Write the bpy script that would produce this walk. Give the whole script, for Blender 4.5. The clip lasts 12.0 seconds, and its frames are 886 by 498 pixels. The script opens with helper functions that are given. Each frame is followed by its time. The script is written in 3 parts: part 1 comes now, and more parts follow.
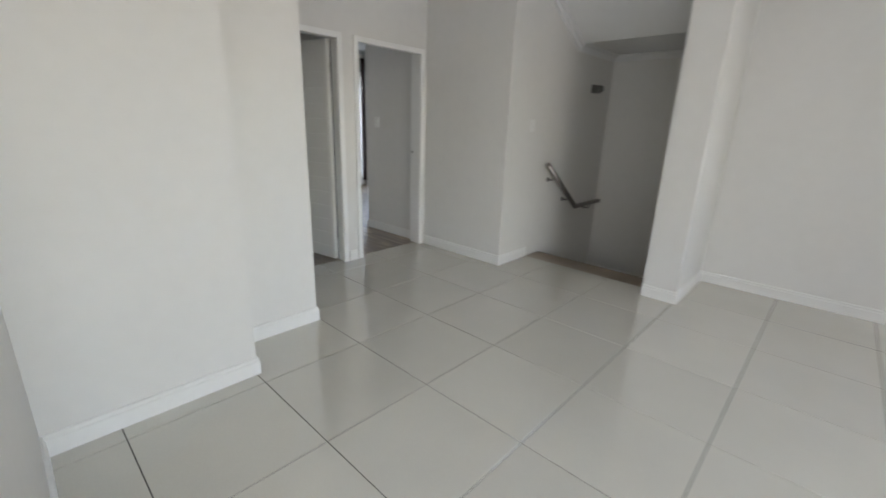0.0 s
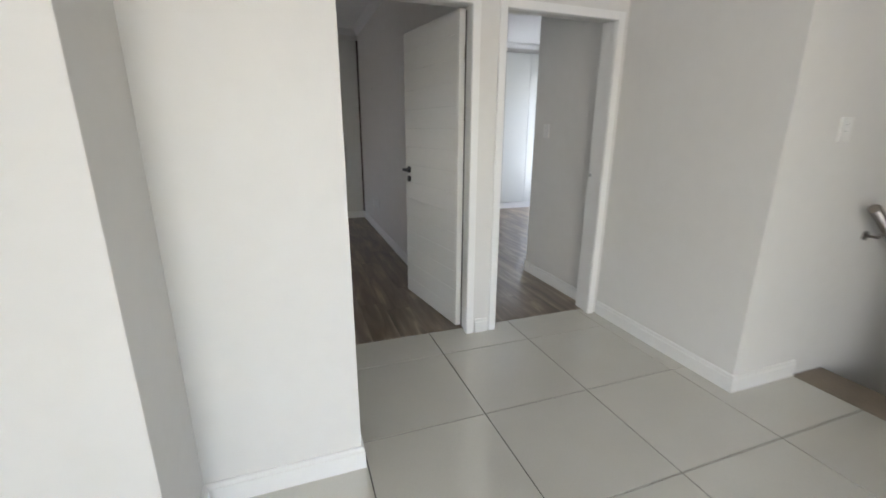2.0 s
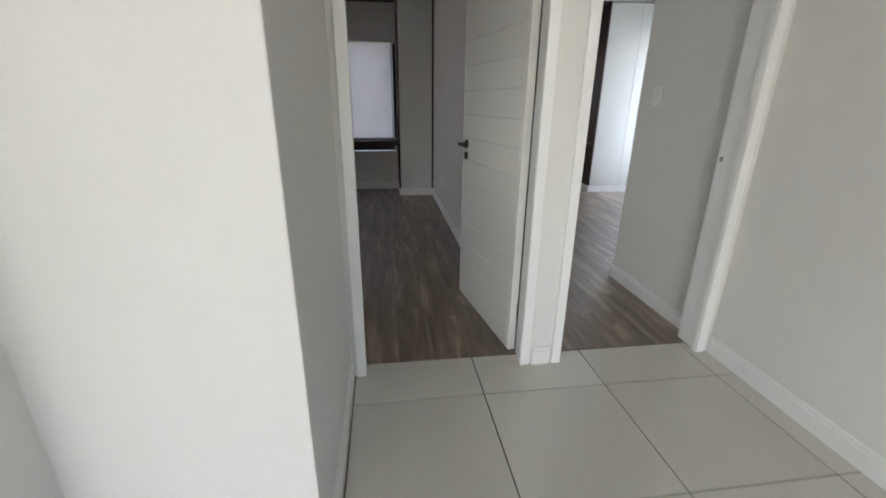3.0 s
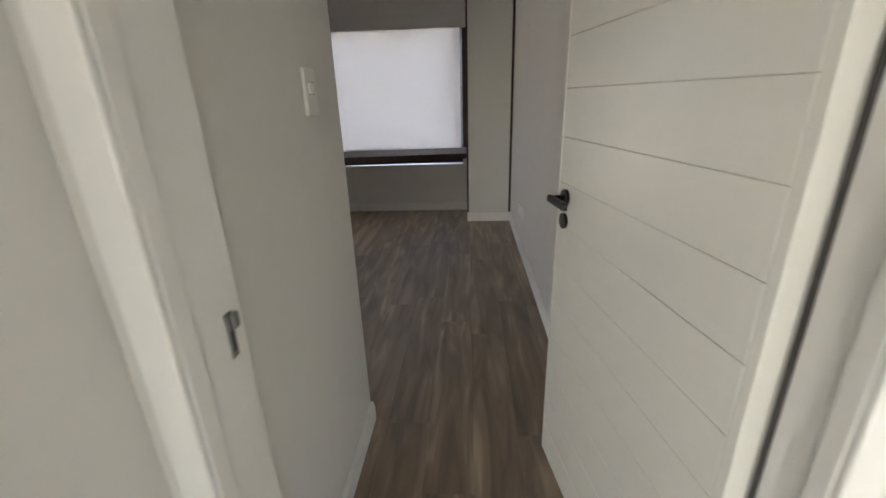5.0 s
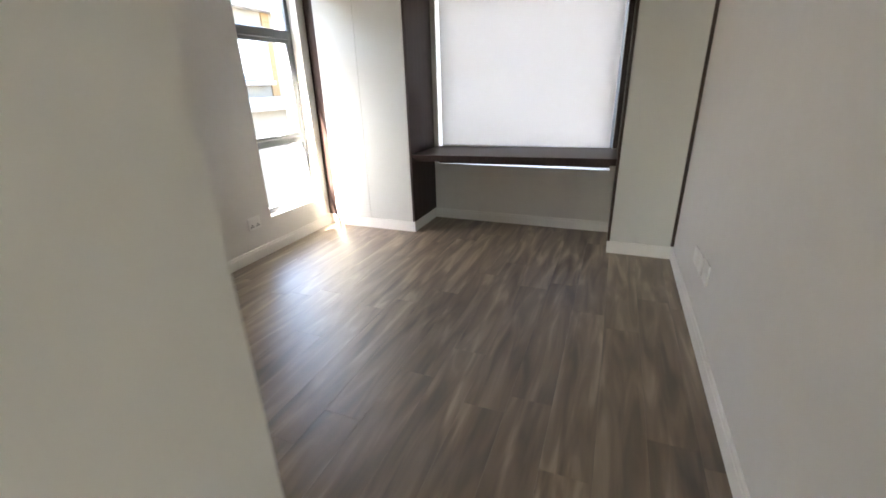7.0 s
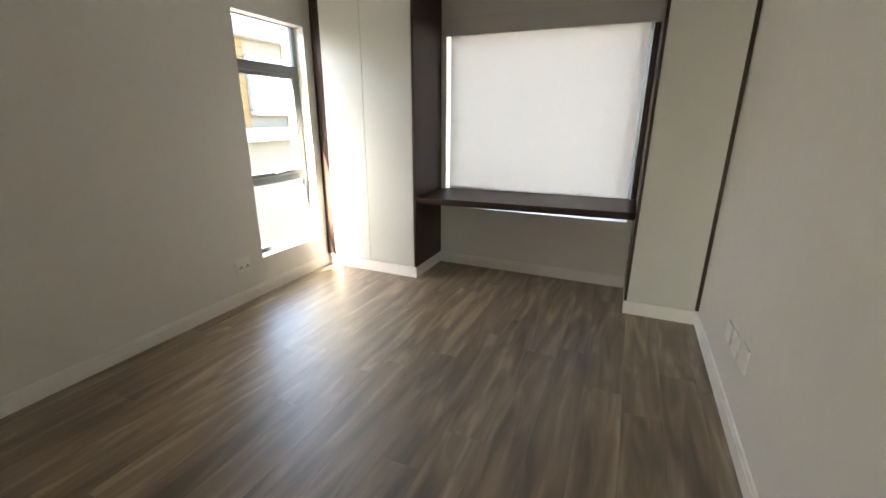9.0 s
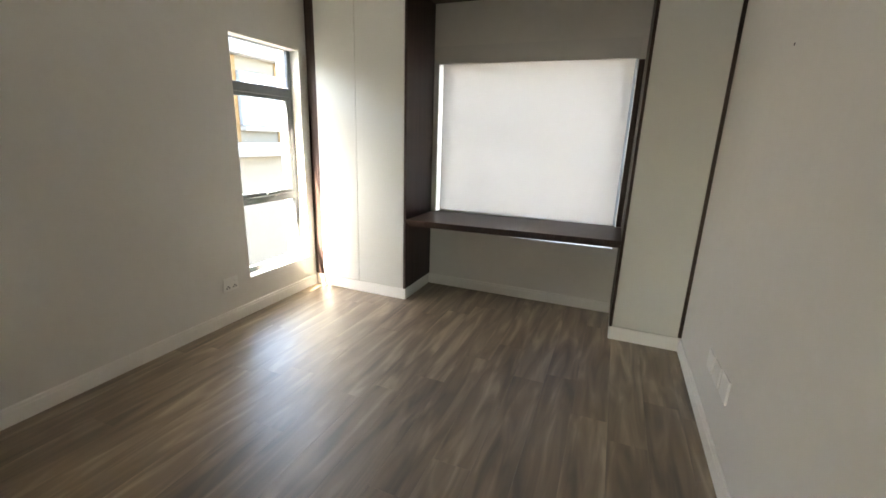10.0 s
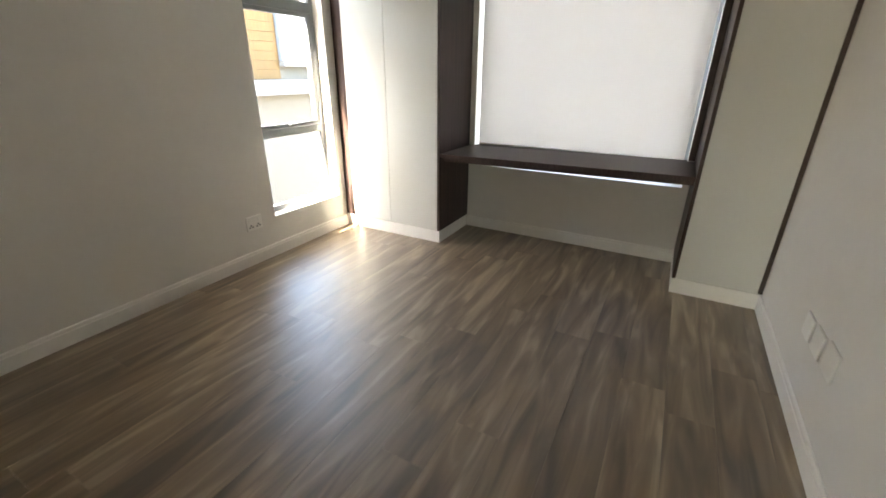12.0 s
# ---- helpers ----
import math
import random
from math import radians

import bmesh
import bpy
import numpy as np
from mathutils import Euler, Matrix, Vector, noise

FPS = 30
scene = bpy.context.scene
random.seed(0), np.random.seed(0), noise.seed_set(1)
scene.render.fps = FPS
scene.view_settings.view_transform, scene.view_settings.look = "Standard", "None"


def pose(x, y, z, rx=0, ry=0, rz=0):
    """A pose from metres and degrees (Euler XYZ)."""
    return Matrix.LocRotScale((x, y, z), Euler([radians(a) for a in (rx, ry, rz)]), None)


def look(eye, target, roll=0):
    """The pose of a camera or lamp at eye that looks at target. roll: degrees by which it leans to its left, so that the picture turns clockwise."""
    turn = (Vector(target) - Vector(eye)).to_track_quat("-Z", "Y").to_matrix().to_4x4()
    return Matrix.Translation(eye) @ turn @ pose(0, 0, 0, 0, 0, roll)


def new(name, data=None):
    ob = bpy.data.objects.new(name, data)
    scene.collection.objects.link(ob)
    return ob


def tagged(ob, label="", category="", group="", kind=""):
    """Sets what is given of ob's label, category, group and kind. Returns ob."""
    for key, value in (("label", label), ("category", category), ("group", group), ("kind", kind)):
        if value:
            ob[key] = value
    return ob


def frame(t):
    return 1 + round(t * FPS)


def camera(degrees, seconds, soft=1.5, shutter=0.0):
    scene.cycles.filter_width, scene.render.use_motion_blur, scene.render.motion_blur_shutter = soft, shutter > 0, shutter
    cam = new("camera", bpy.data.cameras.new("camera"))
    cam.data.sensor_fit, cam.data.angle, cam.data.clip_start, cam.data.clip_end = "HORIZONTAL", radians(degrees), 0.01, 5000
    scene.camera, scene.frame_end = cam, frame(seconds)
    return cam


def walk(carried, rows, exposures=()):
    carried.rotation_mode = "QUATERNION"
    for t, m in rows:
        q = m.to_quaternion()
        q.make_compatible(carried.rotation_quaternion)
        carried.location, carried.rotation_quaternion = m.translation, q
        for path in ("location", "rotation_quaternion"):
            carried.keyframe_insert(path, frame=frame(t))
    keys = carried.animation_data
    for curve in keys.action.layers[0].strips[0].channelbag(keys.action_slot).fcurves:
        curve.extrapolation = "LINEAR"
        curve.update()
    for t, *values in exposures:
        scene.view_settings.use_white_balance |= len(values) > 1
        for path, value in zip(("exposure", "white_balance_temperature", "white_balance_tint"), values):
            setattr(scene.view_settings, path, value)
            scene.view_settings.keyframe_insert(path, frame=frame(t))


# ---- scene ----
cam = camera(93.4, 12.0, soft=1.6, shutter=0.4)
PATH = [
    (0, (-1.971, -3.165, 1.336), (-0.568, -1.86, 0.763), 1.9),
    (0.4, (-1.757, -2.948, 1.328), (-0.573, -1.436, 0.768), 2.1),
    (0.5, (-1.712, -2.911, 1.34), (-0.58, -1.361, 0.778), 2.2),
    (1, (-1.456, -2.643, 1.335), (-0.484, -0.997, 0.749), 2.2),
    (1.2, (-1.33, -2.507, 1.34), (-0.317, -0.883, 0.761), 2.5),
    (1.5, (-1.116, -2.37, 1.346), (-0.165, -0.714, 0.752), 1.5),
    (2, (-0.794, -2.175, 1.336), (-0.141, -0.365, 0.79), 0.3),
    (2.5, (-0.582, -1.901, 1.301), (-0.122, -0.046, 0.712), 0.8),
    (3, (-0.423, -1.57, 1.286), (-0.161, 0.297, 0.62), 0.7),
    (3.2, (-0.345, -1.453, 1.316), (-0.142, 0.427, 0.664), 0.7),
    (4.8, (-0.226, -0.312, 1.325), (-0.332, 1.564, 0.64), -1.8),
    (5, (-0.205, -0.195, 1.334), (-0.33, 1.681, 0.653), -1.8),
    (5.5, (-0.202, 0.056, 1.332), (-0.424, 1.914, 0.628), -1.3),
    (6, (-0.265, 0.378, 1.32), (-0.658, 2.202, 0.6), -1.5),
    (6.5, (-0.273, 0.678, 1.318), (-0.835, 2.448, 0.575), -1.6),
    (7, (-0.26, 0.96, 1.329), (-0.964, 2.681, 0.593), -1.7),
    (7.5, (-0.366, 1.197, 1.303), (-1.126, 2.897, 0.574), -1.1),
    (9.5, (-0.304, 1.258, 1.426), (-1.057, 3.028, 0.878), 1.1),
    (10, (-0.328, 1.234, 1.446), (-1.044, 3.027, 0.924), 1.9),
    (10.5, (-0.317, 1.256, 1.411), (-1.041, 3.02, 0.809), 1.9),
    (11, (-0.342, 1.213, 1.322), (-1.069, 2.947, 0.64), 1.8),
    (11.5, (-0.35, 1.274, 1.299), (-1.164, 2.931, 0.529), 0.5),
    (12, (-0.378, 1.558, 1.317), (-1.253, 3.18, 0.538), 0.5),
]
EXPOSURES = [
    (0.0, 3.31, 6650, 13), (0.5, 3.37, 6650, 13), (1.0, 3.5, 6600, 13), (2.0, 3.75, 6700, 14), (2.5, 3.71, 6700, 14), (3.2, 3.77, 6750, 13), (5.0, 4.38, 7300, 14),
    (5.5, 4.57, 6950, 14), (6.0, 4.85, 6600, 12), (6.5, 5.05, 6700, 11), (7.0, 4.98, 7400, 12), (7.5, 4.85, 8100, 11), (9.5, 4.86, 8050, 8), (12.0, 4.86, 8150, 9),
]
walk(cam, [(t, look(eye, target, roll)) for t, eye, target, roll in PATH], EXPOSURES)

# ---- light ----
SUN_WAY = Vector((0.40, 1.0, -1.5)).normalized()
world = bpy.data.worlds.new("sky")
scene.world = world
world.use_nodes = True
wn, wl = world.node_tree.nodes, world.node_tree.links
wn.clear()
sky = wn.new("ShaderNodeTexSky")
sky.sky_type = "NISHITA"
sky.sun_disc = False
sky.sun_elevation = math.asin(-SUN_WAY.z)
sky.sun_rotation = math.atan2(-SUN_WAY.x, -SUN_WAY.y)
sky.dust_density, sky.air_density = 1.2, 1.0
bg = wn.new("ShaderNodeBackground")
bg.inputs["Strength"].default_value = 0.15
wout = wn.new("ShaderNodeOutputWorld")
wl.new(sky.outputs[0], bg.inputs[0])
wl.new(bg.outputs[0], wout.inputs[0])

sun_data = bpy.data.lights.new("sun", "SUN")
sun_data.energy, sun_data.angle, sun_data.color = 3.6, radians(0.53), (1.0, 0.95, 0.87)
sun = new("sun", sun_data)
sun.matrix_world = look((0, 0, 30), Vector((0, 0, 30)) + SUN_WAY)


def opening_lamp(name, centre, target, width, height, power, colour=(0.93, 0.96, 1.0)):
    """An area lamp that stands in for the sky's light at an opening."""
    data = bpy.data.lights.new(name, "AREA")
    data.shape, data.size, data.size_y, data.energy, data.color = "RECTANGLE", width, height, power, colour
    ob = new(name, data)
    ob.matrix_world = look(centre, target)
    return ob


# ---- materials ----
def material(name, colour, rough=0.5, metal=0.0, spec=0.5, coat=0.0):
    m = bpy.data.materials.new(name)
    m.use_nodes = True
    b = m.node_tree.nodes["Principled BSDF"]
    b.inputs["Base Color"].default_value = (*colour, 1)
    b.inputs["Roughness"].default_value = rough
    b.inputs["Metallic"].default_value = metal
    b.inputs["Specular IOR Level"].default_value = spec
    b.inputs["Coat Weight"].default_value = coat
    return m


def link(m, a, out, b, inp):
    m.node_tree.links.new(a.outputs[out], b.inputs[inp])


def node(m, kind, **inputs):
    n = m.node_tree.nodes.new("ShaderNode" + kind)
    for key, value in inputs.items():
        n.inputs[key.replace("_", " ")].default_value = value
    return n


def coords(m, scale=(1, 1, 1), kind="Object", random_shift=False):
    tc = node(m, "TexCoord")
    mp = node(m, "Mapping")
    mp.inputs["Scale"].default_value = scale
    link(m, tc, kind, mp, "Vector")
    if random_shift:
        info = node(m, "ObjectInfo")
        mul = node(m, "VectorMath")
        mul.operation = "MULTIPLY"
        mul.inputs[1].default_value = (37.0, 91.0, 53.0)
        link(m, info, "Random", mul, 0)
        link(m, mul, 0, mp, "Location")
    return mp


def ramp(m, stops):
    r = node(m, "ValToRGB")
    el = r.color_ramp.elements
    el[0].position, el[0].color = stops[0][0], (*stops[0][1], 1)
    el[1].position, el[1].color = stops[-1][0], (*stops[-1][1], 1)
    for p, c in stops[1:-1]:
        e = el.new(p)
        e.color = (*c, 1)
    return r


def grey(v):
    return (v, v, v)


def surface(m, base, dark, scale, rough_lo, rough_hi, bump_scale, bump, stretch=(1, 1, 1)):
    """Colour at two scales, uneven gloss and fine relief."""
    b = m.node_tree.nodes["Principled BSDF"]
    mp = coords(m, stretch)
    big = node(m, "TexNoise", Scale=scale, Detail=6.0, Roughness=0.6)
    small = node(m, "TexNoise", Scale=scale * 14, Detail=4.0)
    mix = node(m, "Math")
    mix.operation = "MULTIPLY_ADD"
    mix.inputs[1].default_value = 0.35
    link(m, mp, 0, big, "Vector")
    link(m, mp, 0, small, "Vector")
    link(m, small, "Fac", mix, 0)
    half = node(m, "Math")
    half.operation = "MULTIPLY"
    half.inputs[1].default_value = 0.65
    link(m, big, "Fac", half, 0)
    link(m, half, 0, mix, 2)
    r = ramp(m, [(0.3, dark), (0.6, base)])
    link(m, mix, 0, r, "Fac")
    link(m, r, "Color", b, "Base Color")
    rr = node(m, "MapRange")
    rr.inputs["From Min"].default_value, rr.inputs["From Max"].default_value = 0.3, 0.7
    rr.inputs["To Min"].default_value, rr.inputs["To Max"].default_value = rough_lo, rough_hi
    link(m, big, "Fac", rr, "Value")
    link(m, rr, "Result", b, "Roughness")
    if bump:
        grain = node(m, "TexNoise", Scale=bump_scale, Detail=3.0)
        link(m, mp, 0, grain, "Vector")
        bp = node(m, "Bump", Strength=bump, Distance=0.002)
        link(m, grain, "Fac", bp, "Height")
        link(m, bp, "Normal", b, "Normal")
    return m


M_WALL = surface(material("wall_paint", (0.74, 0.73, 0.70)), (0.75, 0.735, 0.70), (0.715, 0.70, 0.665), 0.9, 0.5, 0.62, 130, 0.10)
M_LINTEL = surface(material("lintel_paint", (0.6, 0.61, 0.6)), (0.70, 0.69, 0.66), (0.665, 0.655, 0.625), 2.0, 0.5, 0.6, 130, 0.1)
M_CEIL = surface(material("ceiling_paint", (0.8, 0.8, 0.8)), (0.80, 0.80, 0.79), (0.77, 0.77, 0.76), 0.8, 0.8, 0.9, 150, 0.06)
M_TRIM = surface(material("trim_enamel", (0.85, 0.845, 0.82)), (0.86, 0.855, 0.83), (0.83, 0.825, 0.80), 2.0, 0.28, 0.4, 60, 0.04)
M_SKIRT = surface(material("skirting_enamel", (0.83, 0.82, 0.79)), (0.83, 0.82, 0.79), (0.79, 0.78, 0.75), 2.0, 0.3, 0.42, 60, 0.04)
M_DOOR = surface(material("door_enamel", (0.79, 0.785, 0.745)), (0.79, 0.785, 0.745), (0.765, 0.76, 0.72), 3.0, 0.19, 0.27, 9, 0.03, (0.35, 1, 1))
M_GLOSS = material("gloss_board", (0.66, 0.665, 0.63), 0.03, spec=0.2)
M_CARCASS = material("white_board", (0.78, 0.77, 0.73), 0.45)
M_GROUT = surface(material("grout", grey(0.12)), (0.115, 0.105, 0.092), (0.075, 0.068, 0.06), 6, 0.8, 0.95, 300, 0.3)
M_STEEL = material("brushed_steel", (0.24, 0.22, 0.205), 0.32, 1.0)
M_BLACK = material("black_metal", (0.005, 0.005, 0.0055), 0.28, 0.0, 0.3)
M_PLASTIC = material("white_plastic", (0.82, 0.81, 0.78), 0.3)
M_SLOT = material("socket_slot", (0.06, 0.06, 0.06), 0.5)
M_ALU = surface(material("grey_aluminium", (0.12, 0.13, 0.15)), (0.20, 0.225, 0.25), (0.16, 0.18, 0.205), 3, 0.35, 0.5, 200, 0.03)
M_ZINC = material("zinc_plate", (0.36, 0.355, 0.34), 0.3, 1.0)
M_LAMP = material("lamp_grey", (0.13, 0.13, 0.125), 0.4, 0.5)
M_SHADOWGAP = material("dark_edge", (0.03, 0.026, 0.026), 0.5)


def tile_material():
    m = material("glazed_tile", (0.62, 0.60, 0.53), 0.07, coat=0.7)
    b = m.node_tree.nodes["Principled BSDF"]
    mp = coords(m, (1, 1, 1), "Object", True)
    n = node(m, "TexNoise", Scale=2.2, Detail=5.0)
    link(m, mp, 0, n, "Vector")
    f = node(m, "TexNoise", Scale=180.0, Detail=2.0)
    link(m, mp, 0, f, "Vector")
    r = ramp(m, [(0.3, (0.645, 0.62, 0.54)), (0.7, (0.685, 0.66, 0.575))])
    link(m, n, "Fac", r, "Fac")
    speck = node(m, "MixRGB")
    speck.blend_type = "MULTIPLY"
    speck.inputs[0].default_value = 0.10
    link(m, r, "Color", speck, 1)
    link(m, f, "Fac", speck, 2)
    info = node(m, "ObjectInfo")
    tint = node(m, "HueSaturation")
    mr = node(m, "MapRange")
    mr.inputs["To Min"].default_value, mr.inputs["To Max"].default_value = 0.97, 1.03
    link(m, info, "Random", mr, "Value")
    link(m, mr, "Result", tint, "Value")
    link(m, speck, 0, tint, "Color")
    link(m, tint, "Color", b, "Base Color")
    rr = node(m, "MapRange")
    rr.inputs["To Min"].default_value, rr.inputs["To Max"].default_value = 0.02, 0.06
    link(m, n, "Fac", rr, "Value")
    link(m, rr, "Result", b, "Roughness")
    b.inputs["Specular IOR Level"].default_value = 1.0
    w = node(m, "TexNoise", Scale=5.0, Detail=1.0)
    link(m, mp, 0, w, "Vector")
    bp = node(m, "Bump", Strength=0.012, Distance=0.01)
    link(m, w, "Fac", bp, "Height")
    link(m, bp, "Normal", b, "Normal")
    return m


def plank_material():
    m = material("vinyl_plank", (0.15, 0.11, 0.09), 0.4, spec=1.0, coat=0.6)
    b = m.node_tree.nodes["Principled BSDF"]
    b.inputs["Coat Roughness"].default_value = 0.42
    mp = coords(m, (1, 1, 1), "Object", True)
    st = node(m, "Mapping")
    st.inputs["Scale"].default_value = (14.0, 1.8, 1.0)
    link(m, mp, 0, st, "Vector")
    band = node(m, "TexNoise", Scale=1.0, Detail=2.5, Roughness=0.5, Distortion=0.7)
    link(m, st, 0, band, "Vector")
    st2 = node(m, "Mapping")
    st2.inputs["Scale"].default_value = (75.0, 3.2, 1.0)
    link(m, mp, 0, st2, "Vector")
    fine = node(m, "TexNoise", Scale=1.0, Detail=4.0, Roughness=0.7)
    link(m, st2, 0, fine, "Vector")
    r = ramp(m, [(0.27, (0.077, 0.050, 0.032)), (0.43, (0.150, 0.103, 0.066)), (0.56, (0.216, 0.155, 0.101)), (0.74, (0.395, 0.300, 0.204))])
    add = node(m, "Math")
    add.operation = "MULTIPLY_ADD"
    add.inputs[1].default_value = 0.10
    link(m, fine, "Fac", add, 0)
    sub = node(m, "Math")
    sub.operation = "ADD"
    sub.inputs[1].default_value = -0.05
    link(m, band, "Fac", sub, 0)
    link(m, sub, 0, add, 2)
    info = node(m, "ObjectInfo")
    shift = node(m, "MapRange")
    shift.inputs["To Min"].default_value, shift.inputs["To Max"].default_value = -0.035, 0.035
    link(m, info, "Random", shift, "Value")
    tot = node(m, "Math")
    link(m, add, 0, tot, 0)
    link(m, shift, "Result", tot, 1)
    link(m, tot, 0, r, "Fac")
    link(m, r, "Color", b, "Base Color")
    rr = node(m, "MapRange")
    rr.inputs["To Min"].default_value, rr.inputs["To Max"].default_value = 0.38, 0.48
    link(m, fine, "Fac", rr, "Value")
    link(m, rr, "Result", b, "Roughness")
    bp = node(m, "Bump", Strength=0.10, Distance=0.001)
    link(m, fine, "Fac", bp, "Height")
    link(m, bp, "Normal", b, "Normal")
    return m


def wood_material(name, dark, light, rough):
    m = material(name, dark, rough, spec=0.22)
    b = m.node_tree.nodes["Principled BSDF"]
    mp = coords(m, (60.0, 60.0, 1.5))
    n = node(m, "TexNoise", Scale=1.0, Detail=6.0, Roughness=0.65, Distortion=0.3)
    link(m, mp, 0, n, "Vector")
    r = ramp(m, [(0.3, dark), (0.7, light)])
    link(m, n, "Fac", r, "Fac")
    link(m, r, "Color", b, "Base Color")
    bp = node(m, "Bump", Strength=0.2, Distance=0.001)
    link(m, n, "Fac", bp, "Height")
    link(m, bp, "Normal", b, "Normal")
    return m


def blind_material():
    """Woven screen cloth that lets daylight through."""
    m = bpy.data.materials.new("blind_cloth")
    m.use_nodes = True
    nt = m.node_tree
    nt.nodes.clear()
    out = node(m, "OutputMaterial")
    mp = coords(m, (1, 1, 1))
    w = node(m, "TexNoise", Scale=3.0, Detail=3.0)
    link(m, mp, 0, w, "Vector")
    st = node(m, "Mapping")
    st.inputs["Scale"].default_value = (420.0, 1.0, 420.0)
    link(m, mp, 0, st, "Vector")
    f = node(m, "TexNoise", Scale=1.0, Detail=1.0)
    link(m, st, 0, f, "Vector")
    r = ramp(m, [(0.3, (0.60, 0.58, 0.565)), (0.7, (0.68, 0.66, 0.645))])
    link(m, f, "Fac", r, "Fac")
    d = node(m, "BsdfDiffuse")
    t = node(m, "BsdfTranslucent")
    link(m, r, "Color", d, "Color")
    link(m, r, "Color", t, "Color")
    mx = node(m, "MixShader")
    mr = node(m, "MapRange")
    mr.inputs["To Min"].default_value, mr.inputs["To Max"].default_value = 0.35, 0.44
    link(m, w, "Fac", mr, "Value")
    link(m, mr, "Result", mx, 0)
    link(m, d, 0, mx, 1)
    link(m, t, 0, mx, 2)
    link(m, mx, 0, out, 0)
    return m


def glass_material():
    m = material("window_glass", (1, 1, 1), 0.02)
    b = m.node_tree.nodes["Principled BSDF"]
    b.inputs["Transmission Weight"].default_value = 1.0
    b.inputs["IOR"].default_value = 1.05
    return m


M_TILE = tile_material()
M_PLANK = plank_material()
M_DARKWOOD = wood_material("dark_wood", (0.040, 0.025, 0.023), (0.078, 0.052, 0.046), 0.45)
M_STAIR = surface(material("stair_tile", (0.26, 0.19, 0.13)), (0.27, 0.215, 0.16), (0.19, 0.15, 0.11), 5, 0.35, 0.5, 90, 0.12)
M_BLIND = blind_material()
M_GLASS = glass_material()
M_PLASTER = surface(material("outside_plaster", (0.6, 0.56, 0.5)), (0.155, 0.138, 0.112), (0.13, 0.116, 0.095), 1.2, 0.8, 0.95, 40, 0.3)
M_PLASTERWHITE = surface(material("outside_white", (0.75, 0.73, 0.7)), (0.215, 0.21, 0.20), (0.18, 0.176, 0.168), 1.5, 0.8, 0.95, 40, 0.2)
M_CLAD = wood_material("outside_cladding", (0.12, 0.068, 0.027), (0.19, 0.115, 0.048), 0.6)
M_PAVING = surface(material("outside_paving", (0.4, 0.38, 0.35)), (0.22, 0.215, 0.205), (0.17, 0.165, 0.158), 0.8, 0.8, 0.95, 30, 0.3)
# one flat near-white for the neighbour's window panes
M_FARPANE = material("far_window_white", (0.72, 0.73, 0.74), 0.15)
M_ROOF = surface(material("roof_sheet", (0.3, 0.3, 0.3)), (0.32, 0.32, 0.32), (0.24, 0.24, 0.24), 0.8, 0.5, 0.7, 30, 0.2)


# ---- mesh helpers ----
def box(bm, x0, x1, y0, y1, z0, z1, bevel=0.0):
    x0, x1, y0, y1, z0, z1 = min(x0, x1), max(x0, x1), min(y0, y1), max(y0, y1), min(z0, z1), max(z0, z1)
    vs = [bm.verts.new(p) for p in ((x0, y0, z0), (x1, y0, z0), (x1, y1, z0), (x0, y1, z0), (x0, y0, z1), (x1, y0, z1), (x1, y1, z1), (x0, y1, z1))]
    fs = [bm.faces.new([vs[i] for i in q]) for q in ((3, 2, 1, 0), (4, 5, 6, 7), (0, 1, 5, 4), (1, 2, 6, 5), (2, 3, 7, 6), (3, 0, 4, 7))]
    if bevel:
        bmesh.ops.bevel(bm, geom=list({e for f in fs for e in f.edges}), offset=bevel, segments=2, affect="EDGES", profile=0.5)
    return bm


def cube(x0, x1, y0, y1, z0, z1, bevel=0.0):
    return box(bmesh.new(), x0, x1, y0, y1, z0, z1, bevel)


def tube(bm, points, radius, sides=14):
    """A round bar through the points, mitred at its bends, with closed ends."""
    pts = [Vector(p) for p in points]
    rings = []
    for i, p in enumerate(pts):
        a = (p - pts[i - 1]).normalized() if i else (pts[1] - p).normalized()
        b = (pts[i + 1] - p).normalized() if i + 1 < len(pts) else a
        n = (a + b).normalized()
        side = a.cross(Vector((0, 0, 1)))
        side = side.normalized() if side.length > 1e-3 else Vector((1, 0, 0))
        up = side.cross(a).normalized()
        ring = []
        for k in range(sides):
            ang = 2 * math.pi * k / sides
            q = side * math.cos(ang) * radius + up * math.sin(ang) * radius
            q = q - a * (q.dot(n) / a.dot(n))
            ring.append(bm.verts.new(p + q))
        rings.append(ring)
    for r0, r1 in zip(rings, rings[1:]):
        for k in range(sides):
            f = bm.faces.new((r0[k], r0[(k + 1) % sides], r1[(k + 1) % sides], r1[k]))
            f.smooth = True
    bm.faces.new(rings[0])
    bm.faces.new(rings[-1])
    bmesh.ops.recalc_face_normals(bm, faces=bm.faces)
    return bm


def prism(bm, outline, axis, a, b):
    """An outline in the two other axes, drawn out along axis from a to b."""
    def at(u, v, w):
        return {"x": (w, u, v), "y": (u, w, v), "z": (u, v, w)}[axis]
    lo = [bm.verts.new(at(u, v, a)) for u, v in outline]
    hi = [bm.verts.new(at(u, v, b)) for u, v in outline]
    n = len(outline)
    bm.faces.new(lo)
    bm.faces.new(hi)
    for i in range(n):
        bm.faces.new((lo[i], lo[(i + 1) % n], hi[(i + 1) % n], hi[i]))
    bmesh.ops.recalc_face_normals(bm, faces=bm.faces)
    return bm


def to_mesh(name, bm, mat):
    me = bpy.data.meshes.new(name)
    bm.to_mesh(me)
    bm.free()
    me.materials.append(mat)
    return me


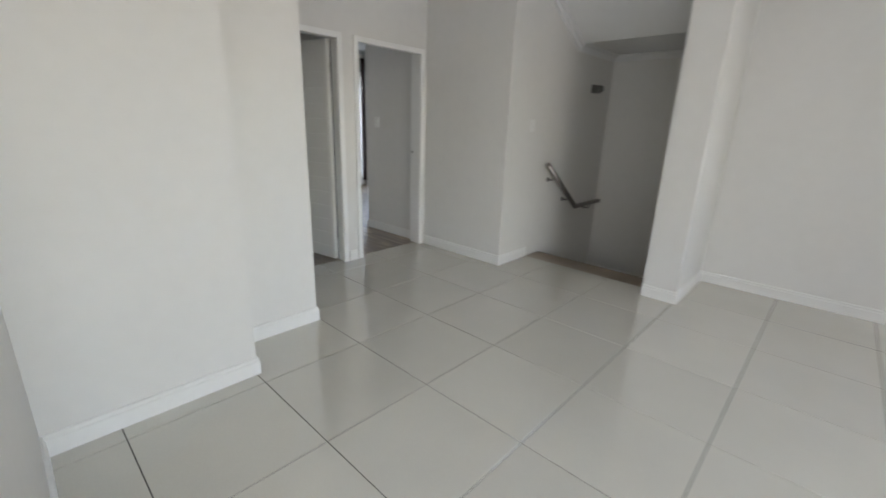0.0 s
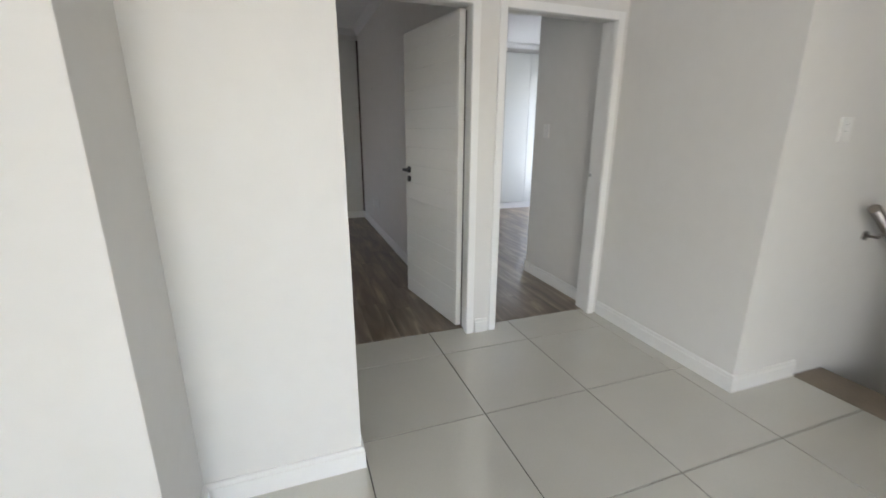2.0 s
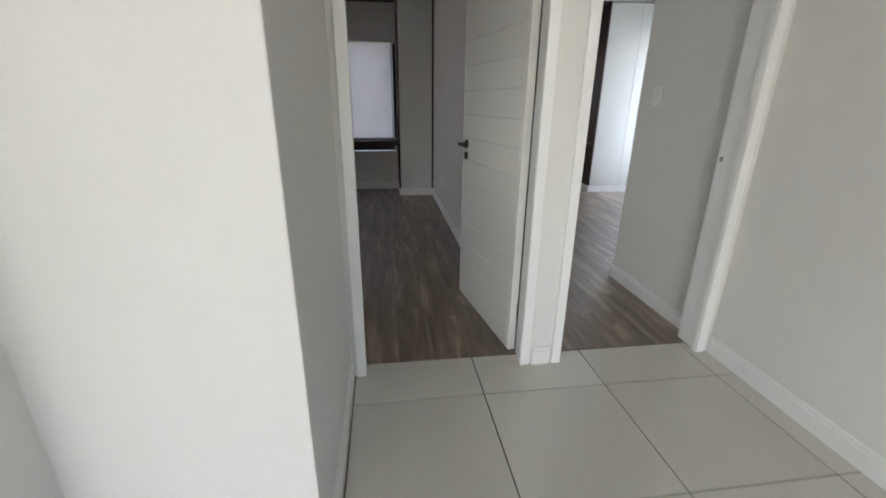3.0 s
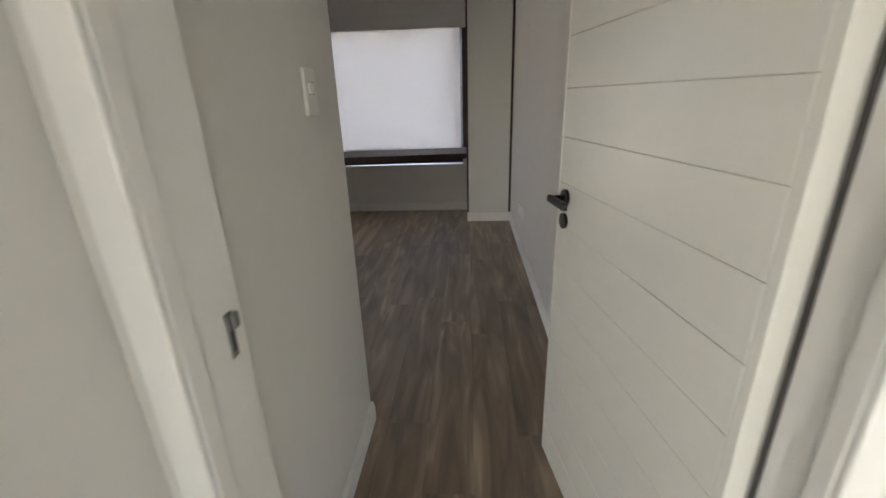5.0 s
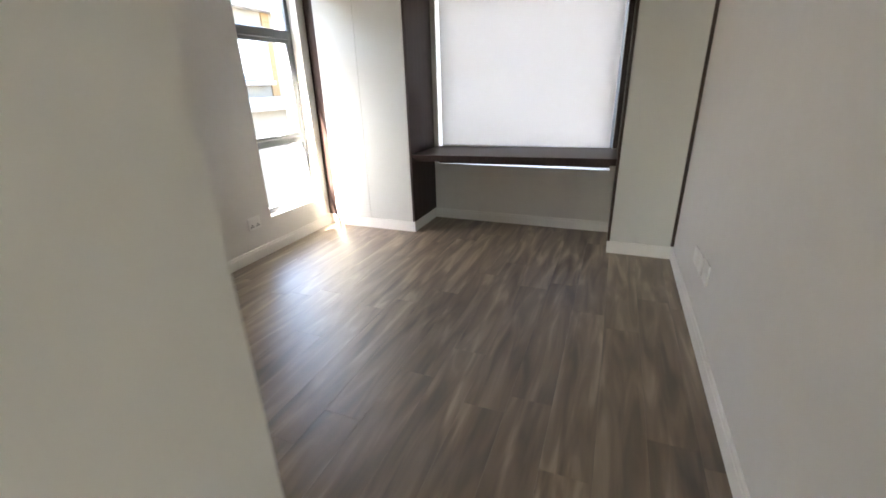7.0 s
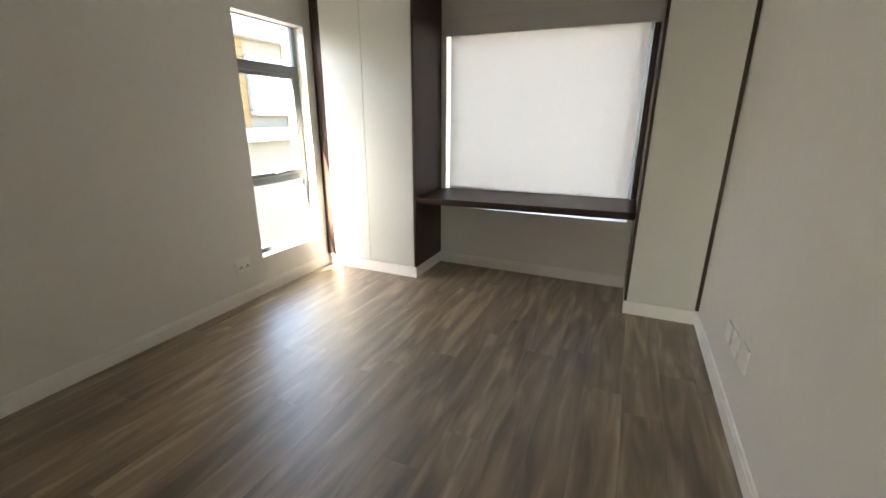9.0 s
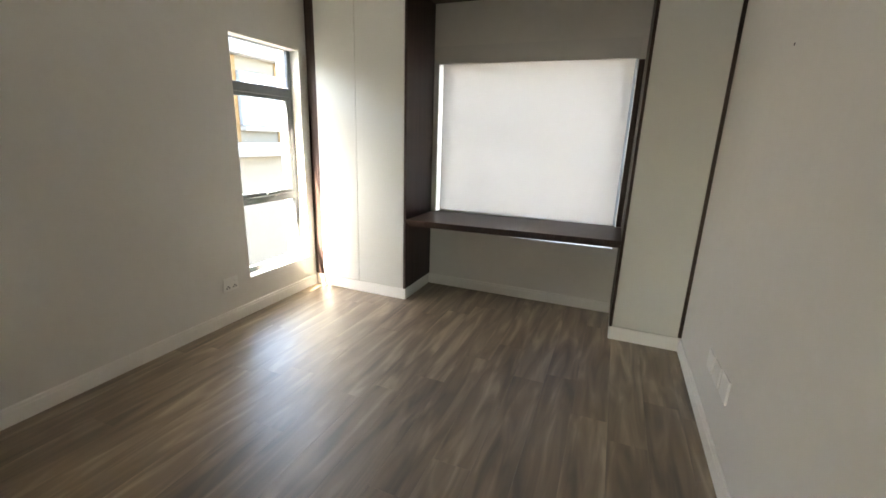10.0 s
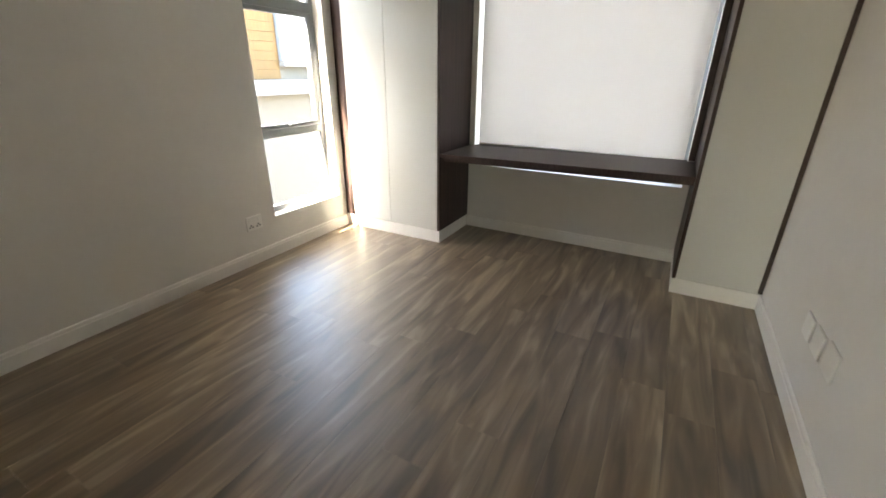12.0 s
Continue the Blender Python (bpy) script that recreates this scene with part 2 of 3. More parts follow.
def part(name, bm, mat, parent, label=""):
    ob = new(name, to_mesh(name, bm, mat))
    ob.parent = parent
    return tagged(ob, label)


def thing(name, label, category, group="", kind=""):
    return tagged(new(name), label, category, group, kind)


def structure(name, bm, mat, label=""):
    return tagged(new(name, to_mesh(name, bm, mat)), label or name.replace("_", " "), "", "", "structure")


def wall(name, axis, p0, p1, u0, u1, z0, z1, holes=(), mat=None, label=""):
    """A wall of real thickness p0..p1 across axis, u0..u1 along it, with openings (u0, u1, z0, z1) cut through."""
    us = sorted({u0, u1, *[h[0] for h in holes], *[h[1] for h in holes]})
    zs = sorted({z0, z1, *[h[2] for h in holes], *[h[3] for h in holes]})
    solid = {}
    for i in range(len(us) - 1):
        for j in range(len(zs) - 1):
            cu, cz = (us[i] + us[i + 1]) / 2, (zs[j] + zs[j + 1]) / 2
            solid[i, j] = not any(h[0] < cu < h[1] and h[2] < cz < h[3] for h in holes)
    bm = bmesh.new()

    def at(p, u, z):
        return (p, u, z) if axis == "x" else (u, p, z)

    def quad(*ps):
        bm.faces.new([bm.verts.new(p) for p in ps])
    for (i, j), full in solid.items():
        if not full:
            continue
        a, b, c, d = us[i], us[i + 1], zs[j], zs[j + 1]
        for p in (p0, p1):
            quad(at(p, a, c), at(p, b, c), at(p, b, d), at(p, a, d))
        if not solid.get((i - 1, j)):
            quad(at(p0, a, c), at(p1, a, c), at(p1, a, d), at(p0, a, d))
        if not solid.get((i + 1, j)):
            quad(at(p0, b, c), at(p1, b, c), at(p1, b, d), at(p0, b, d))
        if not solid.get((i, j - 1)):
            quad(at(p0, a, c), at(p1, a, c), at(p1, b, c), at(p0, b, c))
        if not solid.get((i, j + 1)):
            quad(at(p0, a, d), at(p1, a, d), at(p1, b, d), at(p0, b, d))
    bmesh.ops.remove_doubles(bm, verts=bm.verts, dist=1e-5)
    bmesh.ops.recalc_face_normals(bm, faces=bm.faces)
    return structure(name, bm, mat or M_WALL, label or "painted off-white plaster wall")


SKIRT_H, SKIRT_T = 0.098, 0.014


def skirting(axis, face, way, a, b, z=0.0, height=SKIRT_H, ma=0, mb=0):
    """A moulded skirting board on the wall face (axis = face), its front towards way (+1 or -1), from a to b.
    ma, mb: mitres at the ends, +1 round an outer corner, -1 into an inner one."""
    t = SKIRT_T
    prof = [(0, z), (t, z), (t, z + height * 0.76), (t * 0.72, z + height * 0.79), (t * 0.72, z + height * 0.95), (t * 0.45, z + height), (0, z + height)]
    bm = bmesh.new()
    rows = []
    for end, m, sign in ((a, ma, -1), (b, mb, 1)):
        ring = []
        for d, zz in prof:
            u, p = end + sign * m * d, face + way * d
            ring.append(bm.verts.new((p, u, zz) if axis == "x" else (u, p, zz)))
        rows.append(ring)
    n = len(prof)
    bm.faces.new(rows[0])
    bm.faces.new(rows[1])
    for i in range(n):
        bm.faces.new((rows[0][i], rows[0][(i + 1) % n], rows[1][(i + 1) % n], rows[1][i]))
    bmesh.ops.recalc_face_normals(bm, faces=bm.faces)
    return structure("baseboard", bm, M_SKIRT, "white painted skirting board along the wall foot")


def cornice(axis, face, way, a, b, z, size=0.07):
    t = size * way
    prof = [(face, z), (face, z - size), (face + t * 0.12, z - size), (face + t * 0.2, z - size * 0.8), (face + t * 0.55, z - size * 0.35), (face + t * 0.85, z - size * 0.18), (face + t, z - size * 0.1), (face + t, z)]
    bm = prism(bmesh.new(), prof, "y" if axis == "x" else "x", a, b)
    return structure("trim", bm, M_CEIL, "white plaster cornice under the ceiling")


# ---- plan ----
H = 2.70            # ceilings of hall and bedrooms
MID = 0.343         # the two bedrooms mirror each other about this line
Y_HALL, Y_BED = 0.212, 0.362   # faces of the wall with the doors
DOOR_L, DOOR_R, DOOR_TOP = -0.548, 0.235, 2.012
REBATE = 0.016      # depth of the door rebate behind the stop
STUB_X, STUB_Y = -0.638, 1.262
ROOM_L, ROOM_R = -2.932, 0.262
CAB_Y, NOOK_Y = 4.397, 4.937
OUT_L = -3.066


def side(x, mirrored):
    return 2 * MID - x if mirrored else x


# hall
wall("wall_north", "y", Y_HALL, Y_BED, -0.742, 1.43, 0, H, [(DOOR_L - REBATE, DOOR_R + REBATE, -0.001, DOOR_TOP + REBATE), (side(DOOR_R + REBATE, 1), side(DOOR_L - REBATE, 1), -0.001, DOOR_TOP + REBATE)], label="painted wall with two bedroom doorways")
wall("wall_hall_step", "x", -0.742, -0.622, -0.732, Y_HALL, 0, H)
wall("wall_hall_pillar", "y", -0.732, -0.612, -1.192, -0.742, 0, H)
wall("wall_hall_pillar_side", "x", -1.312, -1.192, -1.09, -0.612, 0, H)
wall("wall_hall_left", "y", -1.09, -0.97, -2.17, -1.312, 0, H)
wall("wall_hall_corner", "x", -2.17, -2.05, -2.45, -1.09, 0, H)
wall("wall_hall_return", "y", -2.45, -2.33, -4.0, -2.17, 0, H)
# these three walls get unseen openings, added to let light into the hall
wall("wall_hall_west", "x", -4.12, -4.0, -6.6, -2.33, 0, H, [(-6.1, -3.3, -0.001, 2.3)], label="unseen painted wall with a wide opening added for light")
wall("wall_hall_east", "x", 2.412, 2.56, -6.6, -2.40, 0, H, [(-6.4, -4.5, 0.9, 2.3)], label="painted wall with an unseen opening added for light")
wall("wall_hall_south", "y", -6.72, -6.6, -4.12, 2.56, 0, H, [(-2.70, -0.50, -0.001, 2.3)], label="unseen painted wall with a wide opening added for light")
wall("wall_passage", "x", 1.314, 1.434, -0.868, Y_HALL, 0, H)
wall("wall_stair_north", "y", -0.868, -0.748, 1.434, 3.57, -3.0, H)
wall("wall_stair_east", "x", 3.45, 3.57, -2.42, -0.868, -3.0, H)
wall("wall_stair_south", "y", -2.41, -2.15, 1.61, 3.45, -3.0, H, label="painted pier and wall beside the stairs")
structure("ceiling_hall", cube(-4.12, 2.56, -6.72, Y_HALL, H, H + 0.15), M_CEIL, "white painted hall ceiling")
sc = prism(bmesh.new(), [(1.79, 2.58), (2.50, 2.19), (3.45, 2.19), (3.45, 2.30), (2.55, 2.30), (1.79, 2.72)], "y", -2.15, -0.868)
structure("ceiling_stair", sc, M_CEIL, "white sloping ceiling over the stairs")

# floors under the tiles and planks
structure("floor_hall", cube(-4.12, 2.0, -6.6, 0.30, -0.20, -0.004), M_GROUT, "dark grout bed between the hall tiles")
structure("floor_hall_east", cube(2.0, 2.56, -6.6, -2.41, -0.20, -0.004), M_GROUT, "dark grout bed between the hall tiles")


def frame_rect(bm, axis, p0, p1, u0, u1, z0, z1, w, bevel=0.002):
    """Four bars of width w round an opening, p0..p1 deep."""
    def bar(a, b, c, d):
        if axis == "x":
            box(bm, p0, p1, a, b, c, d, bevel)
        else:
            box(bm, a, b, p0, p1, c, d, bevel)
    bar(u0, u0 + w, z0, z1)
    bar(u1 - w, u1, z0, z1)
    bar(u0 + w, u1 - w, z0, z0 + w)
    bar(u0 + w, u1 - w, z1 - w, z1)
    return bm


def door_frame(mirrored):
    """A pressed-steel frame that wraps the wall."""
    f = tagged(new("door_1" if not mirrored else "door_2"), "white enamelled steel door frame round a bedroom doorway", "door frame", "", "structure")
    w = 0.048
    for name, x, s in (("jamb", DOOR_L, 1), ("jamb", DOOR_R, -1)):
        def X(d):
            return side(x + s * d, mirrored)
        bm = bmesh.new()
        box(bm, X(-w), X(0), Y_HALL - 0.014, Y_HALL - 0.0005, 0, DOOR_TOP + w, 0.003)
        box(bm, X(-REBATE + 0.0002), X(0.0006), Y_HALL, Y_HALL + 0.032, 0, DOOR_TOP + 0.0006, 0.002)
        box(bm, X(-REBATE + 0.0002), X(-REBATE + 0.0016), Y_HALL + 0.0325, Y_BED, 0, DOOR_TOP + REBATE - 0.002)
        if s > 0:
            box(bm, X(-w), X(-REBATE - 0.001), Y_BED + 0.0005, Y_BED + 0.012, 0, DOOR_TOP + w, 0.003)
        part(name, bm, M_TRIM, f)
    bm = bmesh.new()
    xa, xb = side(DOOR_L, mirrored), side(DOOR_R, mirrored)
    box(bm, xa, xb, Y_HALL - 0.014, Y_HALL - 0.0005, DOOR_TOP, DOOR_TOP + w, 0.003)
    box(bm, xa, xb, Y_BED + 0.0005, Y_BED + 0.012, DOOR_TOP + REBATE + 0.001, DOOR_TOP + w, 0.003)
    box(bm, xa, xb, Y_HALL, Y_HALL + 0.032, DOOR_TOP - 0.0006, DOOR_TOP + REBATE - 0.0002, 0.002)
    part("head", bm, M_TRIM, f)
    # black strip painting in the shade of the gap between leaf and jamb
    xs = [side(x, mirrored) for x in (DOOR_R + 0.0105, DOOR_R + 0.0142)]
    part("gap_shade", cube(min(xs), max(xs), 0.3245, 0.3355, 0.002, DOOR_TOP - 0.004, 0.0008), M_SHADOWGAP, f, "black strip that paints in the shaded gap beside the hinges")
    # strike plate on the jamb away from the hinges
    bm = bmesh.new()
    x0, x1 = side(DOOR_L - 0.0142, mirrored), side(DOOR_L - 0.0118, mirrored)
    if not mirrored:
        box(bm, x0, x1, 0.321, 0.339, 0.972, 1.046, 0.001)
    box(bm, side(DOOR_L - 0.0117, mirrored), side(DOOR_L - 0.005, mirrored), 0.330, 0.346, 1.018, 1.042, 0.002)
    part("strike_plate", bm, M_ZINC, f, "worn steel strike plate")
    if not mirrored:
        part("latch_slot", cube(DOOR_L - 0.0119, DOOR_L - 0.0114, 0.326, 0.334, 0.982, 1.014), M_SLOT, f)
        for z in (0.977, 1.0165):
            part("screw", cube(DOOR_L - 0.0119, DOOR_L - 0.0112, 0.3275, 0.3325, z - 0.002, z + 0.002, 0.0003), M_STEEL, f)
    return f


door_frame(False)
door_frame(True)


# bedrooms
def bedroom(k, tag):
    def S(x):
        return side(x, k)

    def span(a, b):
        return (min(S(a), S(b)), max(S(a), S(b)))
    x0, x1 = span(STUB_X - 0.12, STUB_X)
    wall("wall_entry_" + tag, "x", x0, x1, Y_BED, STUB_Y, 0, H)
    u0, u1 = span(ROOM_L, STUB_X - 0.12)
    wall("wall_back_" + tag, "y", STUB_Y - 0.12, STUB_Y, u0, u1, 0, H)
    x0, x1 = span(OUT_L, ROOM_L)
    wall("wall_outer_" + tag, "x", x0, x1, STUB_Y - 0.12, 5.19, 0, H, [(3.605, 4.312, 0.30, 2.10)], label="painted outer wall with a tall narrow window")
    u0, u1 = span(ROOM_L, ROOM_R)
    h0, h1 = span(-1.902, -0.270)
    wall("wall_window_" + tag, "y", NOOK_Y, 5.19, u0, u1, 0, H, [(h0, h1, 0.572, 2.112)], label="painted outer wall with a wide window over the desk")
    x0, x1 = span(OUT_L, ROOM_R + 0.077)
    structure("ceiling_bedroom_" + tag, cube(x0, x1, Y_BED, 5.19, H, H + 0.15), M_CEIL, "white painted bedroom ceiling")
    structure("floor_bedroom_" + tag, cube(x0, x1, 0.30, 5.19, -0.20, -0.003), M_SHADOWGAP, "dark underlay beneath the vinyl planks")
    w = -1 if k else 1
    skirting("x", S(STUB_X), w, Y_BED + 0.012, STUB_Y, mb=1)
    a, b = span(ROOM_L, STUB_X)
    skirting("y", STUB_Y, 1, a, b, ma=1 if k else -1, mb=-1 if k else 1)
    skirting("x", S(ROOM_L), w, STUB_Y, CAB_Y + 0.003, ma=-1)
    skirting("x", S(ROOM_R), -w, 0.45, CAB_Y + 0.003)
    a, b = span(-1.945, -0.225)
    skirting("y", NOOK_Y, -1, a, b)
    cornice("x", S(ROOM_R), -w, Y_BED, CAB_Y + 0.03, H)
    cornice("x", S(STUB_X), w, Y_BED, STUB_Y, H)
    cornice("x", S(ROOM_L), w, STUB_Y, CAB_Y + 0.03, H)
    a, b = span(ROOM_L, STUB_X)
    cornice("y", STUB_Y, 1, a, b, H)
    a, b = span(ROOM_L, ROOM_R)
    structure("bulkhead", cube(a, b, CAB_Y + 0.03, NOOK_Y, 2.575, H), M_WALL, "painted bulkhead over the wardrobes")
    cornice("y", CAB_Y + 0.03, -1, a, b, H)

    a, b = span(-1.943, -0.262)
    structure("trim", cube(a, b, NOOK_Y - 0.006, NOOK_Y - 0.0005, 2.058, 2.205, 0.001), M_LINTEL, "grey painted strip over the blind")

    # wide window behind the blind
    win = tagged(new("window_" + tag + "_wide"), "grey aluminium window behind a roller blind", "window", "", "structure")
    part("window_frame", frame_rect(bmesh.new(), "y", 5.06, 5.12, h0, h1, 0.572, 2.112, 0.05), M_ALU, win)
    p = part("pane", cube(h0 + 0.05, h1 - 0.05, 5.086, 5.092, 0.622, 2.062), M_GLASS, win)
    p.visible_shadow = False

    # tall window
    win = tagged(new("window_" + tag + "_tall"), "tall grey aluminium window in three panes", "window", "", "structure")
    fx0, fx1 = span(-3.064, -3.024)
    part("window_frame", frame_rect(bmesh.new(), "x", fx0, fx1, 3.605, 4.312, 0.30, 2.136, 0.042), M_ALU, win)
    for z0, z1 in ((0.855, 0.915), (1.725, 1.795)):
        part("transom", cube(fx0 - 0.001, fx1 + 0.005, 3.647, 4.27, z0, z1, 0.003), M_ALU, win)
    sx0, sx1 = span(-3.058, -3.028)
    part("sash", frame_rect(bmesh.new(), "x", sx0, sx1, 3.648, 4.269, 0.916, 1.724, 0.03), M_ALU, win)
    part("window_handle", cube(S(-3.019), S(-2.998), 3.93, 4.03, 0.93, 0.945, 0.004), M_ALU, win)
    for z0, z1 in ((0.342, 0.855), (0.945, 1.695), (1.795, 2.097)):
        p = part("pane", cube(S(-3.046), S(-3.040), 3.647, 4.27, z0, z1), M_GLASS, win)
        p.visible_shadow = False

    # wardrobe beside the tall window
    ward = thing("wardrobe", "built-in wardrobe with two gloss white doors and dark end panel", "wardrobe", "bedroom wardrobes")
    part("body", cube(S(-2.83), S(-1.968), CAB_Y + 0.03, NOOK_Y - 0.003, 0.105, 2.57), M_CARCASS, ward)
    part("plinth", cube(S(-2.930), S(-1.948), CAB_Y + 0.004, CAB_Y + 0.024, 0.0, 0.103, 0.002), M_SKIRT, ward, "white painted plinth")
    part("plinth_return", cube(S(-1.962), S(-1.948), CAB_Y + 0.025, NOOK_Y - 0.016, 0.0, 0.103, 0.002), M_SKIRT, ward)
    part("filler_strip", cube(S(-2.930), S(-2.832), CAB_Y + 0.008, CAB_Y + 0.028, 0.106, 2.565, 0.001), M_DARKWOOD, ward, "dark wood filler strip against the wall")
    for a, b in ((-2.829, -2.431), (-2.427, -1.969)):
        part("door", cube(S(a), S(b), CAB_Y - 0.001, CAB_Y + 0.018, 0.108, 2.562, 0.0015), M_GLOSS, ward, "gloss white handleless door")
    part("end_panel", cube(S(-1.966), S(-1.946), CAB_Y - 0.003, NOOK_Y - 0.003, 0.105, 2.57, 0.001), M_DARKWOOD, ward, "dark wood end panel")

    # narrow wardrobe beside the party wall
    ward = thing("wardrobe", "narrow built-in wardrobe with one gloss white door, dark wood edges", "wardrobe", "bedroom wardrobes")
    part("body", cube(S(-0.20), S(0.235), CAB_Y + 0.03, NOOK_Y - 0.003, 0.105, 2.57), M_CARCASS, ward)
    part("plinth", cube(S(-0.222), S(0.25), CAB_Y + 0.004, CAB_Y + 0.024, 0.0, 0.103, 0.002), M_SKIRT, ward, "white painted plinth")
    part("plinth_return", cube(S(-0.222), S(-0.208), CAB_Y + 0.025, NOOK_Y - 0.016, 0.0, 0.103, 0.002), M_SKIRT, ward)
    part("filler_strip", cube(S(0.238), S(0.2605), CAB_Y + 0.006, CAB_Y + 0.028, 0.106, 2.565, 0.001), M_DARKWOOD, ward, "dark wood filler strip against the wall")
    part("door", cube(S(-0.202), S(0.235), CAB_Y - 0.001, CAB_Y + 0.018, 0.108, 2.562, 0.0015), M_GLOSS, ward, "gloss white handleless door")
    part("end_panel", cube(S(-0.224), S(-0.204), CAB_Y - 0.003, NOOK_Y - 0.003, 0.105, 2.57, 0.001), M_DARKWOOD, ward, "dark wood end panel")

    # desk and the dark panel over it
    desk = thing("desk", "dark wood desk top built in between two wardrobes under the window", "desk", "built-in desks")
    def slab(xa, xb, drop, thick, y0, y1):
        def top(x):
            return 0.738 + 0.024 * (x + 1.945) / 1.72 - drop
        return prism(bmesh.new(), [(S(xa), top(xa)), (S(xb), top(xb)), (S(xb), top(xb) - thick), (S(xa), top(xa) - thick)], "y", y0, y1)
    part("desk_top", slab(-1.945, -0.225, 0.0, 0.028, CAB_Y + 0.004, NOOK_Y - 0.001), M_DARKWOOD, desk)
    part("window_board", slab(-1.8995, -0.2725, 0.0, 0.028, NOOK_Y - 0.0005, NOOK_Y + 0.046), M_DARKWOOD, desk)
    # two unseen boards, added to cut the daylight that enters under the desk
    part("window_shelf", slab(-1.8995, -0.2725, 0.026, 0.012, NOOK_Y + 0.047, 5.056), M_DARKWOOD, desk)
    part("back_rail", slab(-1.8995, -0.2725, 0.0285, 0.134, NOOK_Y + 0.004, NOOK_Y + 0.022), M_DARKWOOD, desk)
    part("front_rail", slab(-1.944, -0.226, 0.0285, 0.034, CAB_Y + 0.055, CAB_Y + 0.075), M_DARKWOOD, desk)
    part("window_liner", cube(S(-0.268), S(-0.2255), NOOK_Y - 0.008, NOOK_Y - 0.001, 0.765, 2.05, 0.001), M_DARKWOOD, desk, "dark wood strip beside the blind")
    part("side_rail", slab(-1.944, -1.924, 0.0285, 0.032, CAB_Y + 0.077, NOOK_Y - 0.02), M_DARKWOOD, desk)
    part("side_rail", slab(-0.246, -0.226, 0.0285, 0.032, CAB_Y + 0.077, NOOK_Y - 0.02), M_DARKWOOD, desk)
    tp = thing("overhead_panel", "dark wood panel closing the desk niche above the blind", "panel", "built-in desks")
    part("board", cube(S(-1.945), S(-0.225), CAB_Y + 0.004, NOOK_Y - 0.003, 2.545, 2.573, 0.001), M_DARKWOOD, tp)

    # blind
    bl = thing("roller_blind", "pale translucent roller blind drawn down over the window", "blind", "roller blinds")
    part("cloth", cube(S(-1.878), S(-0.292), 4.9895, 4.991, 0.7365, 2.09), M_BLIND, bl)
    part("roller", tube(bmesh.new(), [(S(-1.900), 5.012, 2.088), (S(-0.2722), 5.012, 2.088)], 0.018), M_PLASTIC, bl)
    part("bottom_bar", cube(S(-1.878), S(-0.292), 4.9915, 4.999, 0.7385, 0.759, 0.002), M_PLASTIC, bl)


bedroom(False, "west")
bedroom(True, "east")
wall("wall_party", "x", ROOM_R, side(ROOM_R, 1), Y_BED, NOOK_Y, 0, H)

# skirtings of the hall
skirting("x", -0.622, 1, -0.732, Y_HALL - 0.014, ma=1)
skirting("y", -0.732, -1, -1.192, -0.622, ma=-1, mb=1)
skirting("x", -1.192, 1, -1.09, -0.732, ma=1, mb=-1)
skirting("y", -1.09, -1, -2.05, -1.192, ma=-1, mb=1)
skirting("x", -2.05, 1, -2.45, -1.09, ma=1, mb=-1)
skirting("x", 1.314, -1, -0.868, Y_HALL - 0.014, ma=1)
skirting("y", -0.868, -1, 1.314, 1.80, ma=1)
skirting("y", Y_HALL, -1, DOOR_R + 0.062, side(DOOR_R, 1) - 0.062)
skirting("x", 1.61, -1, -2.41, -2.15, ma=1)
skirting("y", -2.41, -1, 1.61, 2.412, ma=1, mb=-1)
skirting("x", 2.412, -1, -6.6, -2.41, mb=-1)
skirting("x", 3.45, -1, -2.15, -0.868, z=-0.54, mb=-1)
skirting("y", -0.868, -1, 2.5, 3.45, z=-0.54, mb=-1)
cornice("x", 3.45, -1, -2.15, -0.868, 2.19)
cornice("y", -0.868, -1, 2.50, 3.45, 2.19)
bm = bmesh.new()
for y0, y1, d in ((-0.868, -0.90, 0.07), (-0.90, -0.935, 0.03)):
    prism(bm, [(1.79, 2.58 - d), (2.50, 2.19 - d), (2.50, 2.1895), (1.79, 2.5795)], "y", y0, y1)
structure("trim", bm, M_CEIL, "white plaster cornice along the sloping ceiling")

# stairs
stair = thing("staircase", "short flight of brown tiled steps down to a landing", "stairs")
for n, (x0, x1, z) in enumerate(((1.80, 2.05, -0.002), (2.05, 2.30, -0.18), (2.30, 2.55, -0.36))):
    part("tread", cube(x0, x1 + 0.015, -2.148, -0.87, z - 0.02, z, 0.004), M_STAIR, stair)
    part("riser", cube(x1 - 0.015, x1, -2.148, -0.87, z - 0.18, z - 0.021), M_STAIR, stair)
part("landing", cube(2.55, 3.449, -2.148, -0.87, -0.56, -0.54), M_STAIR, stair)

# handrail
rail = thing("handrail", "brushed steel handrail with a bend fixed to the stair wall", "handrail")
part("rail", tube(bmesh.new(), [(1.975, -0.945, 0.966), (2.695, -0.945, 0.447), (3.36, -0.945, 0.447)], 0.027), M_STEEL, rail)
for x, z in ((2.13, 0.825), (2.50, 0.575), (3.10, 0.41)):
    bm = bmesh.new()
    tube(bm, [(x, -0.870, z - 0.03), (x, -0.925, z - 0.03), (x, -0.945, z + 0.005)], 0.007, 8)
    tube(bm, [(x, -0.869, z - 0.03), (x, -0.874, z - 0.03)], 0.026)
    part("bracket", bm, M_STEEL, rail, "round steel wall bracket")

# wall lamp over the stairs
lamp = thing("wall_lamp", "small grey wedge-shaped wall lamp, unlit, on the stair wall", "wall lamp")
part("body", prism(bmesh.new(), [(-0.870, 1.735), (-0.92, 1.735), (-0.960, 1.765), (-0.960, 1.815), (-0.870, 1.825)], "x", 2.91, 3.03), M_LAMP, lamp)
